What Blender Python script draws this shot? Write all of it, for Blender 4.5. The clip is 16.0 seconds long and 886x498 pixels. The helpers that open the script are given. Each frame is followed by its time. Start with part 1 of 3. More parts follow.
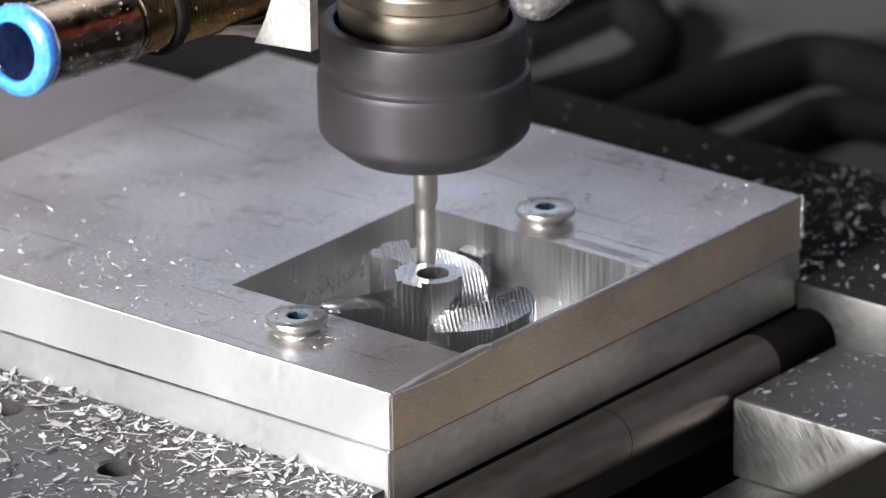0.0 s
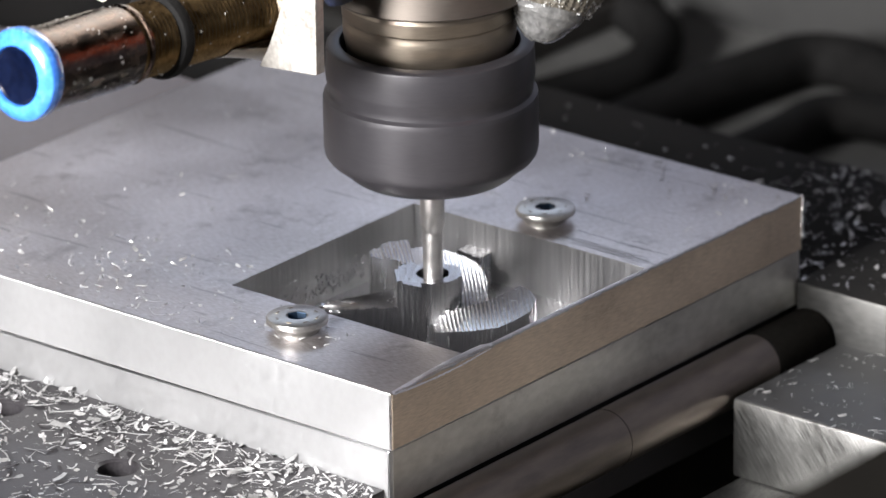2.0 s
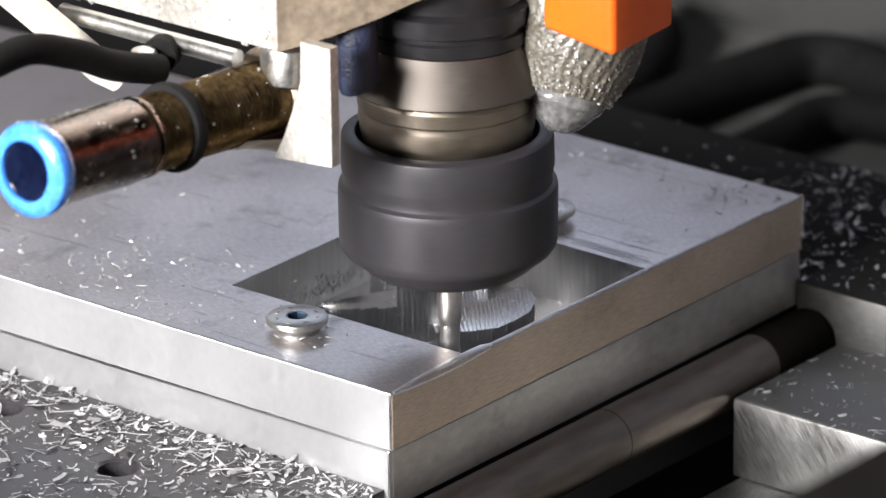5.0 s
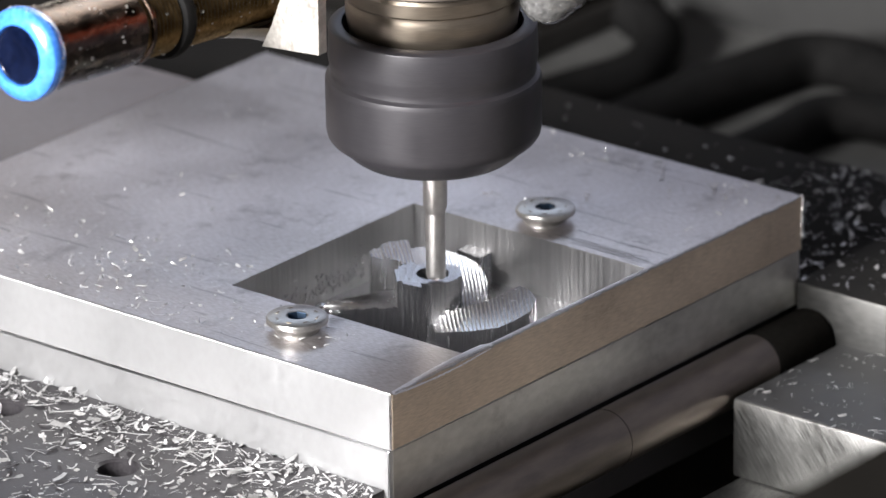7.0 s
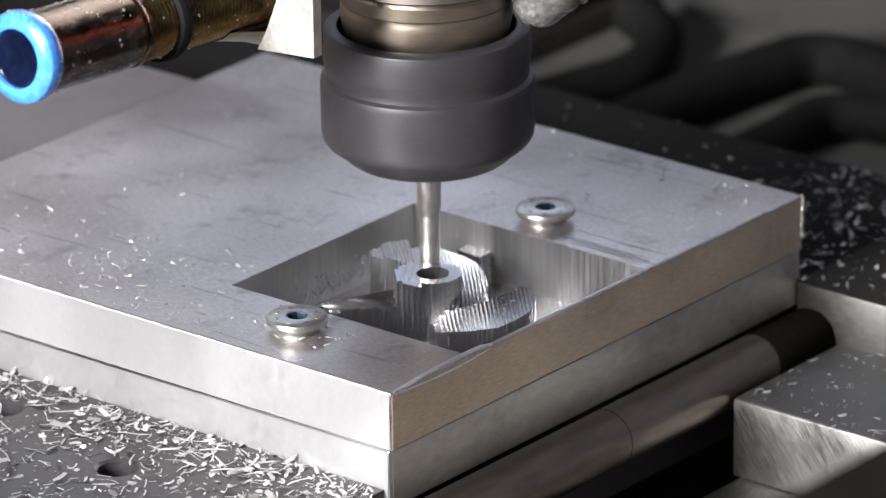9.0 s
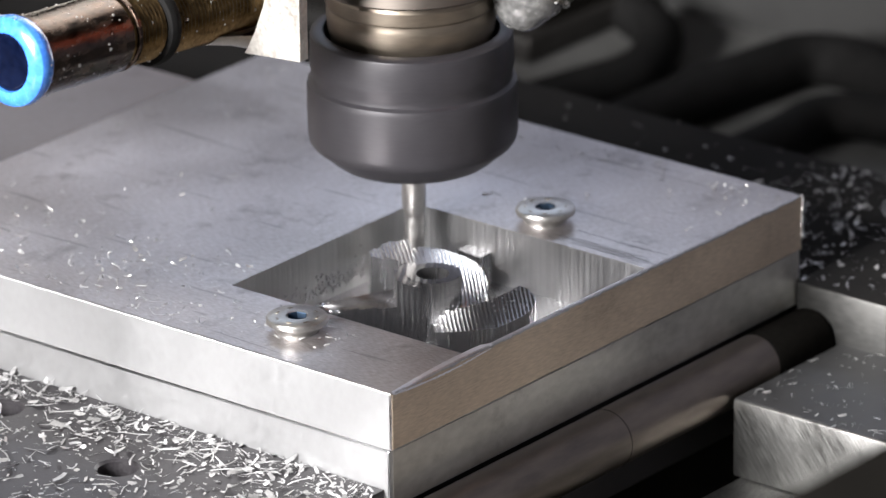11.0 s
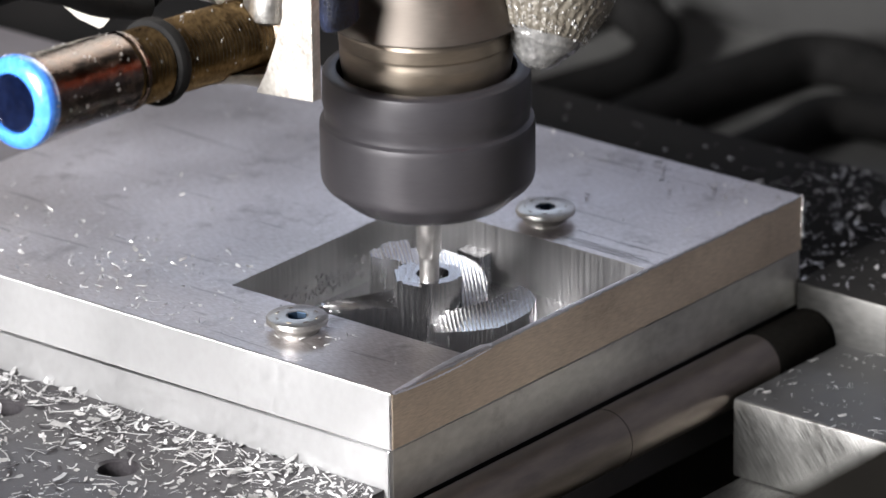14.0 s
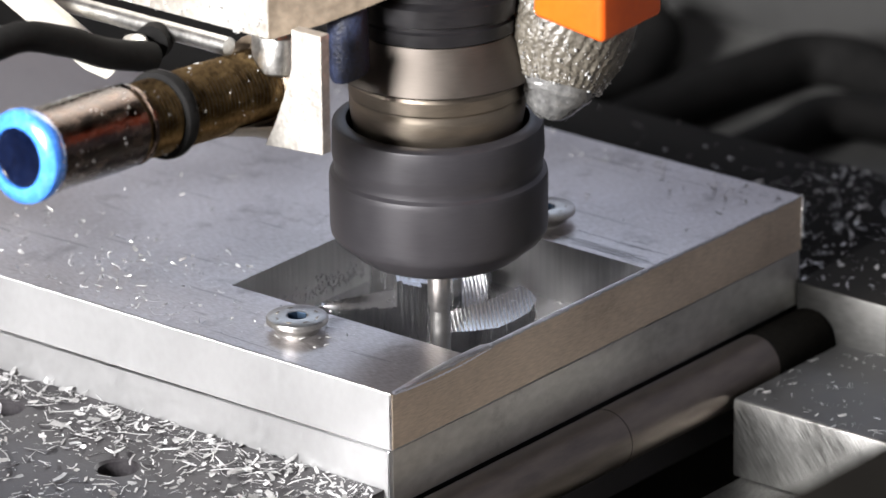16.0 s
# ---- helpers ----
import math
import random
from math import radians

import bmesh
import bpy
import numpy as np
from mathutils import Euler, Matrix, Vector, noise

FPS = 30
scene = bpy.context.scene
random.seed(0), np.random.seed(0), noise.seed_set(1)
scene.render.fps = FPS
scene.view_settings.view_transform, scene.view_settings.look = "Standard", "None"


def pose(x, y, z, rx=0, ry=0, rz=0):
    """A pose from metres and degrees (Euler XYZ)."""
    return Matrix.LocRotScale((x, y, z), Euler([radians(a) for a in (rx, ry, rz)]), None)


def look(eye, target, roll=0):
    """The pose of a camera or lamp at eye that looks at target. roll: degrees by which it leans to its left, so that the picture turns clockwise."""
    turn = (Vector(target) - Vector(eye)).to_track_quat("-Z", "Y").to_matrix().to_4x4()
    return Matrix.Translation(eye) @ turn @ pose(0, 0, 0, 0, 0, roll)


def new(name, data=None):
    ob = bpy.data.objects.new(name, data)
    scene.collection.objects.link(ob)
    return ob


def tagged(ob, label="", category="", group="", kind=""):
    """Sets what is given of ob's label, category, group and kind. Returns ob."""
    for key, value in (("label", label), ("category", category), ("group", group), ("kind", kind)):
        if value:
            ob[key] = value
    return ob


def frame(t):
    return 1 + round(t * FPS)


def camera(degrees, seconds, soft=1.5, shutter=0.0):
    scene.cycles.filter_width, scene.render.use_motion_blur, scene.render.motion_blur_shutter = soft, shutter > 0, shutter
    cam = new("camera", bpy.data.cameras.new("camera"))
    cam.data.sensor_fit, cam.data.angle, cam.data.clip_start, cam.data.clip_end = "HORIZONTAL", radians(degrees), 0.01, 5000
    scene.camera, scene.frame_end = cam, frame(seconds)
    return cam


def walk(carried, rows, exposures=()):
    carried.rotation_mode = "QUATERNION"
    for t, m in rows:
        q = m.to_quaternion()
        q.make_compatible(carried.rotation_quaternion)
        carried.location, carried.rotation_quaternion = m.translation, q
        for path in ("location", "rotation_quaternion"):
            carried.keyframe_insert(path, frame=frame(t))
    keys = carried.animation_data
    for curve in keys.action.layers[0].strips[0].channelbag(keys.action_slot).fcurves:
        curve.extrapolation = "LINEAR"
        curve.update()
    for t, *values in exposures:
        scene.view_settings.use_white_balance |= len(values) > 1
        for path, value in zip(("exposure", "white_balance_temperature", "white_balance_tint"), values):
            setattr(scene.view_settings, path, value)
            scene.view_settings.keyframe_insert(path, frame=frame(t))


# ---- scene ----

# all lengths below are in millimetres, scaled to metres when a mesh or pose is made
MM = 0.001
RIGHT = Vector((0.6302, -0.7764, 0.0))
AWAY = Vector((0.7764, 0.6302, 0.0))


def at(x, y, z, rx=0, ry=0, rz=0):
    return pose(x * MM, y * MM, z * MM, rx, ry, rz)


cam = camera(7.941, 16.0, 1.5, 0.5)
EYE = Vector((-0.87116, -0.72750, 0.47532))
VIEW = look(EYE, EYE + Vector((0.71997, 0.59004, -0.36537)), -0.75)
walk(cam, [(0.0, VIEW), (16.0, VIEW)])
cam.data.dof.use_dof = True
cam.data.dof.focus_distance = 1.255
cam.data.dof.aperture_fstop = 22.0

# ---- light ----
world = bpy.data.worlds.new("workshop_air")
scene.world = world
world.use_nodes = True
world.node_tree.nodes["Background"].inputs[0].default_value = (0.75, 0.8, 1.0, 1)
world.node_tree.nodes["Background"].inputs[1].default_value = 0.29
scene.view_settings.exposure = 0.03


def area_lamp(name, eye, target, w, h, watts, color):
    data = bpy.data.lights.new(name, "AREA")
    data.shape, data.size, data.size_y, data.energy, data.color = "RECTANGLE", w, h, watts, color
    ob = new(name, data)
    ob.matrix_world = look(eye, target)
    return ob


area_lamp("work_lamp", (-1.0, 0.09, 0.42), (0.03, 0.04, 0), 0.36, 0.36, 55, (1.0, 0.975, 0.965))
# added cool fill with no known source, gives the plate a bluish sheen
area_lamp("rear_fill_light", (1.15, 1.1, 0.92), (0.1, 0.1, 0), 0.9, 0.30, 2.0, (0.66, 0.79, 1.0))


# ---- materials ----
def node_mat(name):
    m = bpy.data.materials.new(name)
    m.use_nodes = True
    nt = m.node_tree
    return m, nt, nt.nodes, nt.links, nt.nodes["Principled BSDF"]


def surface(name, c1, c2, rough=(0.3, 0.5), metal=1.0, scale=60.0, stretch=(1, 1, 1), turn=0, grain=0.15,
            grain_scale=900.0, stain=0.0, coat=0.0, spec=0.5, scratch=0.0, single=0.0):
    """Two-scale procedural surface: broad tone variation, fine stretched grain, stains."""
    m, nt, nodes, links, b = node_mat(name)
    tc = nodes.new("ShaderNodeTexCoord")
    mp = nodes.new("ShaderNodeMapping")
    mp.inputs["Scale"].default_value = stretch
    if isinstance(turn, tuple):
        # stretch along the turned axes
        mp.vector_type = "TEXTURE"
        mp.inputs["Scale"].default_value = tuple(1 / k for k in stretch)
    mp.inputs["Rotation"].default_value = tuple(radians(a) for a in turn) if isinstance(turn, tuple) else (0, 0, radians(turn))
    links.new(tc.outputs["Object"], mp.inputs[0])
    big = nodes.new("ShaderNodeTexNoise")
    big.inputs["Scale"].default_value, big.inputs["Detail"].default_value = scale, 6
    links.new(tc.outputs["Object"], big.inputs["Vector"])
    small = nodes.new("ShaderNodeTexNoise")
    small.inputs["Scale"].default_value, small.inputs["Detail"].default_value = grain_scale, 4
    links.new(mp.outputs[0], small.inputs["Vector"])
    mixf = nodes.new("ShaderNodeMath")
    mixf.operation = "MULTIPLY_ADD"
    links.new(small.outputs["Fac"], mixf.inputs[0])
    mixf.inputs[1].default_value = 0.5
    half = nodes.new("ShaderNodeMath")
    half.operation = "MULTIPLY"
    half.inputs[1].default_value = 0.5
    links.new(big.outputs["Fac"], half.inputs[0])
    links.new(half.outputs[0], mixf.inputs[2])
    ramp = nodes.new("ShaderNodeValToRGB")
    ramp.color_ramp.elements[0].position, ramp.color_ramp.elements[1].position = 0.36, 0.64
    ramp.color_ramp.elements[0].color, ramp.color_ramp.elements[1].color = (*c1, 1), (*c2, 1)
    links.new(mixf.outputs[0], ramp.inputs[0])
    col = ramp.outputs[0]
    if stain:
        st = nodes.new("ShaderNodeTexNoise")
        st.inputs["Scale"].default_value, st.inputs["Detail"].default_value = scale * 2.3, 9
        st.inputs["Roughness"].default_value = 0.7
        links.new(tc.outputs["Object"], st.inputs["Vector"])
        sr = nodes.new("ShaderNodeMapRange")
        sr.inputs[1].default_value, sr.inputs[2].default_value = 0.56, 0.72
        sr.inputs[3].default_value, sr.inputs[4].default_value = 0.0, stain
        links.new(st.outputs["Fac"], sr.inputs[0])
        mx = nodes.new("ShaderNodeMixRGB")
        mx.inputs[2].default_value = (c1[0] * 0.35, c1[1] * 0.33, c1[2] * 0.32, 1)
        links.new(sr.outputs[0], mx.inputs[0])
        links.new(col, mx.inputs[1])
        col = mx.outputs[0]
    if scratch:
        # sparse dark scratches in two directions
        for ang, sc, seed in ((8, 34.0, 0.0), (-14, 27.0, 3.7), (62, 22.0, 8.1)):
            m2 = nodes.new("ShaderNodeMapping")
            m2.inputs["Rotation"].default_value = (0, 0, radians(ang))
            m2.inputs["Location"].default_value = (seed, seed * 0.7, 0)
            m2.inputs["Scale"].default_value = (14, 0.9, 1)
            links.new(tc.outputs["Object"], m2.inputs[0])
            n2 = nodes.new("ShaderNodeTexNoise")
            n2.inputs["Scale"].default_value, n2.inputs["Detail"].default_value = sc, 2
            n2.inputs["Distortion"].default_value = 0.6
            links.new(m2.outputs[0], n2.inputs["Vector"])
            r2 = nodes.new("ShaderNodeMapRange")
            r2.inputs[1].default_value, r2.inputs[2].default_value = 0.675, 0.745
            r2.inputs[3].default_value, r2.inputs[4].default_value = 0.0, scratch
            links.new(n2.outputs["Fac"], r2.inputs[0])
            x2 = nodes.new("ShaderNodeMixRGB")
            x2.inputs[2].default_value = (c1[0] * 0.3, c1[1] * 0.3, c1[2] * 0.32, 1)
            links.new(r2.outputs[0], x2.inputs[0])
            links.new(col, x2.inputs[1])
            col = x2.outputs[0]
    if single:
        # each loose piece has its own tone
        geo = nodes.new("ShaderNodeNewGeometry")
        tone = nodes.new("ShaderNodeMapRange")
        tone.inputs[3].default_value, tone.inputs[4].default_value = 1.0 - single, 1.0
        links.new(geo.outputs["Random Per Island"], tone.inputs[0])
        dim = nodes.new("ShaderNodeVectorMath")
        dim.operation = "SCALE"
        links.new(col, dim.inputs[0])
        links.new(tone.outputs[0], dim.inputs["Scale"])
        col = dim.outputs[0]
    links.new(col, b.inputs["Base Color"])
    rr = nodes.new("ShaderNodeMapRange")
    rr.inputs[1].default_value, rr.inputs[2].default_value = 0.35, 0.65
    rr.inputs[3].default_value, rr.inputs[4].default_value = rough
    links.new(mixf.outputs[0], rr.inputs[0])
    links.new(rr.outputs[0], b.inputs["Roughness"])
    b.inputs["Metallic"].default_value = metal
    b.inputs["Specular IOR Level"].default_value = spec
    b.inputs["Coat Weight"].default_value = coat
    bump = nodes.new("ShaderNodeBump")
    bump.inputs["Strength"].default_value, bump.inputs["Distance"].default_value = grain, 0.0004
    links.new(small.outputs["Fac"], bump.inputs["Height"])
    links.new(bump.outputs[0], b.inputs["Normal"])
    return m


M_PLATE = surface("rolled_aluminium", (0.40, 0.372, 0.355), (0.70, 0.68, 0.70), (0.32, 0.50), 1, 24, (3, 0.8, 1), 0, 0.14, 800, 0.7, scratch=0.5)
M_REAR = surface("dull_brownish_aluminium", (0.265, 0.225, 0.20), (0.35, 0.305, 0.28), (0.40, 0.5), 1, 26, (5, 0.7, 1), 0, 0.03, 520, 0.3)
M_EDGE = surface("sawn_aluminium", (0.54, 0.545, 0.555), (0.585, 0.59, 0.60), (0.47, 0.53), 1, 40, (1, 0.7, 0.6), 0, 0.02, 900, 0.05)
M_SAWN = surface("brown_lit_sawn_aluminium", (0.52, 0.435, 0.35), (0.78, 0.67, 0.55), (0.5, 0.66), 1, 35, (1, 1, 8), 0, 0.3, 400, 0.3)
M_GREYSAWN = surface("dull_sawn_aluminium", (0.50, 0.49, 0.46), (0.68, 0.665, 0.63), (0.40, 0.52), 1, 45, (0.7, 1, 1.3), 0, 0.08, 400, 0.4)
M_MILLED = surface("milled_aluminium", (0.40, 0.40, 0.41), (0.56, 0.56, 0.57), (0.30, 0.42), 1, 120, (1, 1, 0.05), 0, 0.12, 1500)
M_PROP = surface("ball_milled_aluminium", (0.50, 0.50, 0.51), (0.56, 0.56, 0.57), (0.22, 0.28), 1, 60, (1, 1, 0.05), 0, 0.02, 1500)
M_WALLCUT = surface("side_milled_aluminium", (0.39, 0.39, 0.395), (0.48, 0.48, 0.485), (0.30, 0.38), 1, 30, (1, 1, 0.03), 0, 0.16, 1300, 0.1)
M_LIP = surface("bluish_lit_filed_aluminium", (0.80, 0.81, 0.84), (0.90, 0.91, 0.94), (0.33, 0.45), 1, 200, (0.4, 1, 1), 0, 0.12, 900)
M_GLINT_BURR = surface("bright_glint_burr_aluminium", (0.74, 0.74, 0.74), (0.86, 0.86, 0.86), (0.45, 0.6), 1, 200, (1, 1, 1), 0, 0.2, 900)
M_NUT = surface("black_oxide_steel", (0.030, 0.0285, 0.033), (0.041, 0.039, 0.044), (0.38, 0.46), 0.35, 90, (1, 1, 14), 0, 0.03, 300)
M_NOSE = surface("oily_black_steel", (0.010, 0.0098, 0.011), (0.018, 0.017, 0.019), (0.28, 0.4), 0.2, 90, (1, 1, 14), 0, 0.03, 300)
M_STEEL = surface("turned_steel", (0.21, 0.18, 0.145), (0.29, 0.25, 0.205), (0.38, 0.46), 1, 90, (1, 1, 30), 0, 0.03, 300)
# the shade on the flange is put into this darker steel colour
M_FLANGE = surface("shade_dark_satin_steel", (0.10, 0.088, 0.078), (0.135, 0.119, 0.106), (0.50, 0.60), 1, 90, (1, 1, 30), 0, 0.03, 300)
M_BRIGHT = surface("zinc_plated_steel", (0.40, 0.395, 0.38), (0.56, 0.555, 0.54), (0.28, 0.40), 1, 300, (1, 1, 1), 0, 0.06, 1500)
M_CARBIDE = surface("carbide", (0.46, 0.45, 0.44), (0.56, 0.55, 0.54), (0.36, 0.46), 1, 300, (1, 1, 1), 0, 0.0, 900)
M_BLACK = surface("black_anodised_plate", (0.017, 0.0158, 0.018), (0.036, 0.0335, 0.0365), (0.35, 0.5), 0.0, 60, (1, 1, 1), 0, 0.12, 1800, spec=0.3)
M_DECK = surface("matt_black_deck", (0.010, 0.0095, 0.009), (0.022, 0.021, 0.020), (0.7, 0.9), 0.0, 60, (1, 1, 1), 0, 0.12, 1800, spec=0.05)
M_DARK = surface("dark_machine_steel", (0.02, 0.019, 0.018), (0.045, 0.042, 0.04), (0.35, 0.5), 0.5, 50, (1, 1, 1), 0, 0.1, 700)
M_BLOCK = surface("ground_steel", (0.22, 0.22, 0.215), (0.46, 0.46, 0.447), (0.34, 0.46), 1, 70, (1, 0.22, 3.0), (52, 0, 0), 0.22, 900, 0.4)
M_STOP = surface("smooth_ground_steel", (0.085, 0.085, 0.083), (0.125, 0.125, 0.122), (0.42, 0.55), 1, 60, (1, 1, 4), 0, 0.06, 330, 0.2)
M_ROD = surface("rail_steel", (0.13, 0.112, 0.098), (0.21, 0.178, 0.15), (0.30, 0.42), 1, 60, (0.2, 1, 1), 0, 0.05, 500)
M_CHIP = surface("aluminium_chip", (0.52, 0.52, 0.52), (0.84, 0.84, 0.84), (0.3, 0.5), 0.75, 400, (1, 1, 1), 0, 0.2, 2500, single=0.5)
M_RUBBER = surface("black_rubber", (0.008, 0.008, 0.008), (0.014, 0.0137, 0.0137), (0.65, 0.8), 0, 200, (1, 1, 1), 0, 0.05, 900, spec=0.05)
M_BRASS = surface("dirty_brass_thread", (0.075, 0.05, 0.025), (0.27, 0.185, 0.09), (0.26, 0.4), 1, 120, (1, 1, 1), 0, 0.04, 900, 0.35)
M_RUST = surface("grimy_chrome_tube", (0.014, 0.011, 0.010), (0.095, 0.066, 0.051), (0.14, 0.36), 1, 160, (0.4, 1, 1), 0, 0.15, 700, 0.9)
M_BLUE = surface("blue_plastic", (0.03, 0.15, 0.62), (0.07, 0.28, 0.85), (0.2, 0.3), 0, 160, (1, 1, 1), 0, 0.08, 900, 0, 0.6)
M_NAVY = surface("chip_dusted_navy_rubber", (0.008, 0.009, 0.014), (0.016, 0.024, 0.06), (0.4, 0.6), 0, 260, (1, 1, 1), 0, 0.6, 1500)
M_ORANGE = surface("orange_plastic", (0.62, 0.085, 0.004), (0.68, 0.105, 0.005), (0.35, 0.45), 0, 60, (1, 1, 1), 0, 0.04, 700)
M_CRUST = surface("chip_crusted_plastic", (0.052, 0.046, 0.037), (0.12, 0.109, 0.088), (0.25, 0.5), 0.0, 500, (1, 1, 1), 0, 0.6, 1200, coat=0.2)
M_SPOUT = surface("cloudy_plastic", (0.06, 0.06, 0.06), (0.14, 0.14, 0.138), (0.12, 0.3), 0.0, 300, (1, 1, 1), 0, 0.5, 700, coat=0.5)
M_HEAD = surface("cast_aluminium_head", (0.50, 0.47, 0.43), (0.76, 0.735, 0.69), (0.45, 0.6), 0.85, 60, (1, 1, 1), 0, 0.2, 900, 0.3)
M_CREAM = surface("cream_painted_tube", (0.68, 0.64, 0.56), (0.80, 0.77, 0.70), (0.3, 0.4), 0, 60, (1, 1, 1), 0, 0.05, 600)
M_WALL = surface("workshop_wall_paint", (0.26, 0.258, 0.265), (0.34, 0.338, 0.345), (0.6, 0.8), 0, 2, (1, 1, 1), 0, 0.1, 60)
# unseen walls and floor, tinted to colour what the metal reflects
M_WARM = surface("warm_reflecting_wall", (0.64, 0.585, 0.54), (0.74, 0.68, 0.63), (0.6, 0.8), 0, 2, (1, 1, 1), 0, 0.1, 60)
M_COOL = surface("cool_reflecting_wall", (0.34, 0.36, 0.45), (0.43, 0.45, 0.56), (0.6, 0.8), 0, 2, (1, 1, 1), 0, 0.1, 60)
M_FLOOR = surface("concrete", (0.30, 0.27, 0.24), (0.40, 0.36, 0.32), (0.6, 0.8), 0, 3, (1, 1, 1), 0, 0.2, 80)
M_CRADLE = surface("worn_gold_casting", (0.46, 0.40, 0.31), (0.66, 0.60, 0.49), (0.32, 0.46), 0.9, 90, (1, 1, 1), 0, 0.2, 700, 0.3)
M_GREASE = surface("greasy_bronze_casting", (0.20, 0.16, 0.12), (0.38, 0.31, 0.235), (0.4, 0.55), 0.6, 45, (1, 1, 1), 0, 0.3, 500, 0.5)
M_LENS = surface("dark_blue_glass", (0.001, 0.002, 0.008), (0.003, 0.006, 0.022), (0.1, 0.2), 0, 160, (1, 1, 1), 0, 0.02, 900)
M_SOCKET = surface("blued_socket", (0.02, 0.035, 0.06), (0.06, 0.10, 0.16), (0.3, 0.5), 0.8, 300)
M_OIL_SHADE = surface("oily_shade_black", (0.007, 0.0066, 0.006), (0.012, 0.0112, 0.010), (0.7, 0.9), 0, 60, spec=0.0)
M_TRAY = surface("grey_sheet_metal", (0.035, 0.035, 0.036), (0.065, 0.065, 0.067), (0.45, 0.6), 0.3, 20, (1, 1, 1), 0, 0.1, 300, 0.5)
M_TROUGH = surface("grimy_grey_sheet_metal", (0.06, 0.06, 0.059), (0.105, 0.105, 0.102), (0.6, 0.8), 0.0, 20, (1, 1, 1), 0, 0.1, 300, 0.5)
M_PANEL = surface("dull_dark_sheet_metal", (0.010, 0.010, 0.010), (0.024, 0.024, 0.0235), (0.6, 0.8), 0.1, 20, (1, 1, 1), 0, 0.1, 300, 0.5)
M_BASE = surface("beige_machine_paint", (0.46, 0.39, 0.31), (0.54, 0.46, 0.37), (0.5, 0.7), 0, 8, (1, 1, 1), 0, 0.1, 120, 0.2)
M_VOID = surface("shade_black", (0.002, 0.002, 0.002), (0.004, 0.004, 0.004), (0.8, 0.9), 0, 60, spec=0.0)


# ---- building helpers ----
def mesh_of(name, bm, material, smooth=True, sharp=32):
    bmesh.ops.recalc_face_normals(bm, faces=bm.faces)
    for v in bm.verts:
        v.co *= MM
    me = bpy.data.meshes.new(name)
    bm.to_mesh(me)
    bm.free()
    me.materials.append(material)
    if smooth:
        me.shade_smooth()
        me.set_sharp_from_angle(angle=radians(sharp))
    return me


def part(name, bm, material, parent, label=""):
    ob = new(name, mesh_of(name, bm, material, True, 50 if name == "milled_propeller" else 32))
    ob.parent = parent
    if label:
        ob["label"] = label
    return ob


def thing(name, place, label, category, group="", kind=""):
    ob = new(name)
    ob.matrix_world = at(*place)
    ob.empty_display_size = 0.01
    return tagged(ob, label, category, group, kind)


def solid(name, bm, material, label, category="", group="", kind=""):
    return tagged(new(name, mesh_of(name, bm, material)), label, category, group, kind)


def bm_new():
    return bmesh.new()


def box(bm, x0, y0, z0, x1, y1, z1, bevel=0.0, m=None, seg=2):
    geo = bmesh.ops.create_cube(bm, size=1)
    vs = geo["verts"]
    for v in vs:
        v.co = Vector(((x0 + x1) / 2 + v.co.x * (x1 - x0), (y0 + y1) / 2 + v.co.y * (y1 - y0), (z0 + z1) / 2 + v.co.z * (z1 - z0)))
    if bevel:
        edges = list({e for v in vs for e in v.link_edges})
        res = bmesh.ops.bevel(bm, geom=edges, offset=bevel, segments=seg, affect="EDGES", profile=0.5)
        vs = list({v for f in res["faces"] for v in f.verts} | {v for v in vs if v.is_valid})
    if m is not None:
        for v in vs:
            if v.is_valid:
                v.co = m @ v.co
    return bm


def lathe(bm, profile, n=64, m=None, close=True):
    """Turn a profile of (radius, height) round z."""
    m = m or Matrix()
    rings = []
    for r, z in profile:
        rings.append([bm.verts.new(m @ Vector((r * math.cos(2 * math.pi * i / n), r * math.sin(2 * math.pi * i / n), z))) for i in range(n)])
    for a, b in zip(rings, rings[1:]):
        for i in range(n):
            bm.faces.new((a[i], a[(i + 1) % n], b[(i + 1) % n], b[i]))
    if close:
        for ring in (rings[0], rings[-1]):
            bm.faces.new(ring)
    return bm


def along(p, q):
    """A turn and place that takes z at the origin to the line from p towards q."""
    p, q = Vector(p), Vector(q)
    return Matrix.Translation(p) @ (q - p).to_track_quat("Z", "Y").to_matrix().to_4x4()


def sweep(bm, pts, radii, n=16):
    pts = [Vector(p) for p in pts]
    rings = []
    for i, p in enumerate(pts):
        d = (pts[min(i + 1, len(pts) - 1)] - pts[max(i - 1, 0)]).normalized()
        u = d.orthogonal().normalized() if i == 0 else (u - d * u.dot(d)).normalized()
        w = d.cross(u)
        r = radii[i] if isinstance(radii, (list, tuple)) else radii
        rings.append([bm.verts.new(p + (u * math.cos(2 * math.pi * k / n) + w * math.sin(2 * math.pi * k / n)) * r) for k in range(n)])
    for a, b in zip(rings, rings[1:]):
        for k in range(n):
            bm.faces.new((a[k], a[(k + 1) % n], b[(k + 1) % n], b[k]))
    bm.faces.new(rings[0])
    bm.faces.new(rings[-1])
    return bm


def bend(pts, steps=8):
    """A smooth line through the points."""
    p = [Vector(pts[0])] + [Vector(a) for a in pts] + [Vector(pts[-1])]
    out = []
    for i in range(1, len(p) - 2):
        for k in range(steps):
            t = k / steps
            a, b, c, d = p[i - 1], p[i], p[i + 1], p[i + 2]
            out.append(0.5 * (2 * b + (c - a) * t + (2 * a - 5 * b + 4 * c - d) * t * t + (3 * b - a - 3 * c + d) * t ** 3))
    out.append(p[-2])
    return out


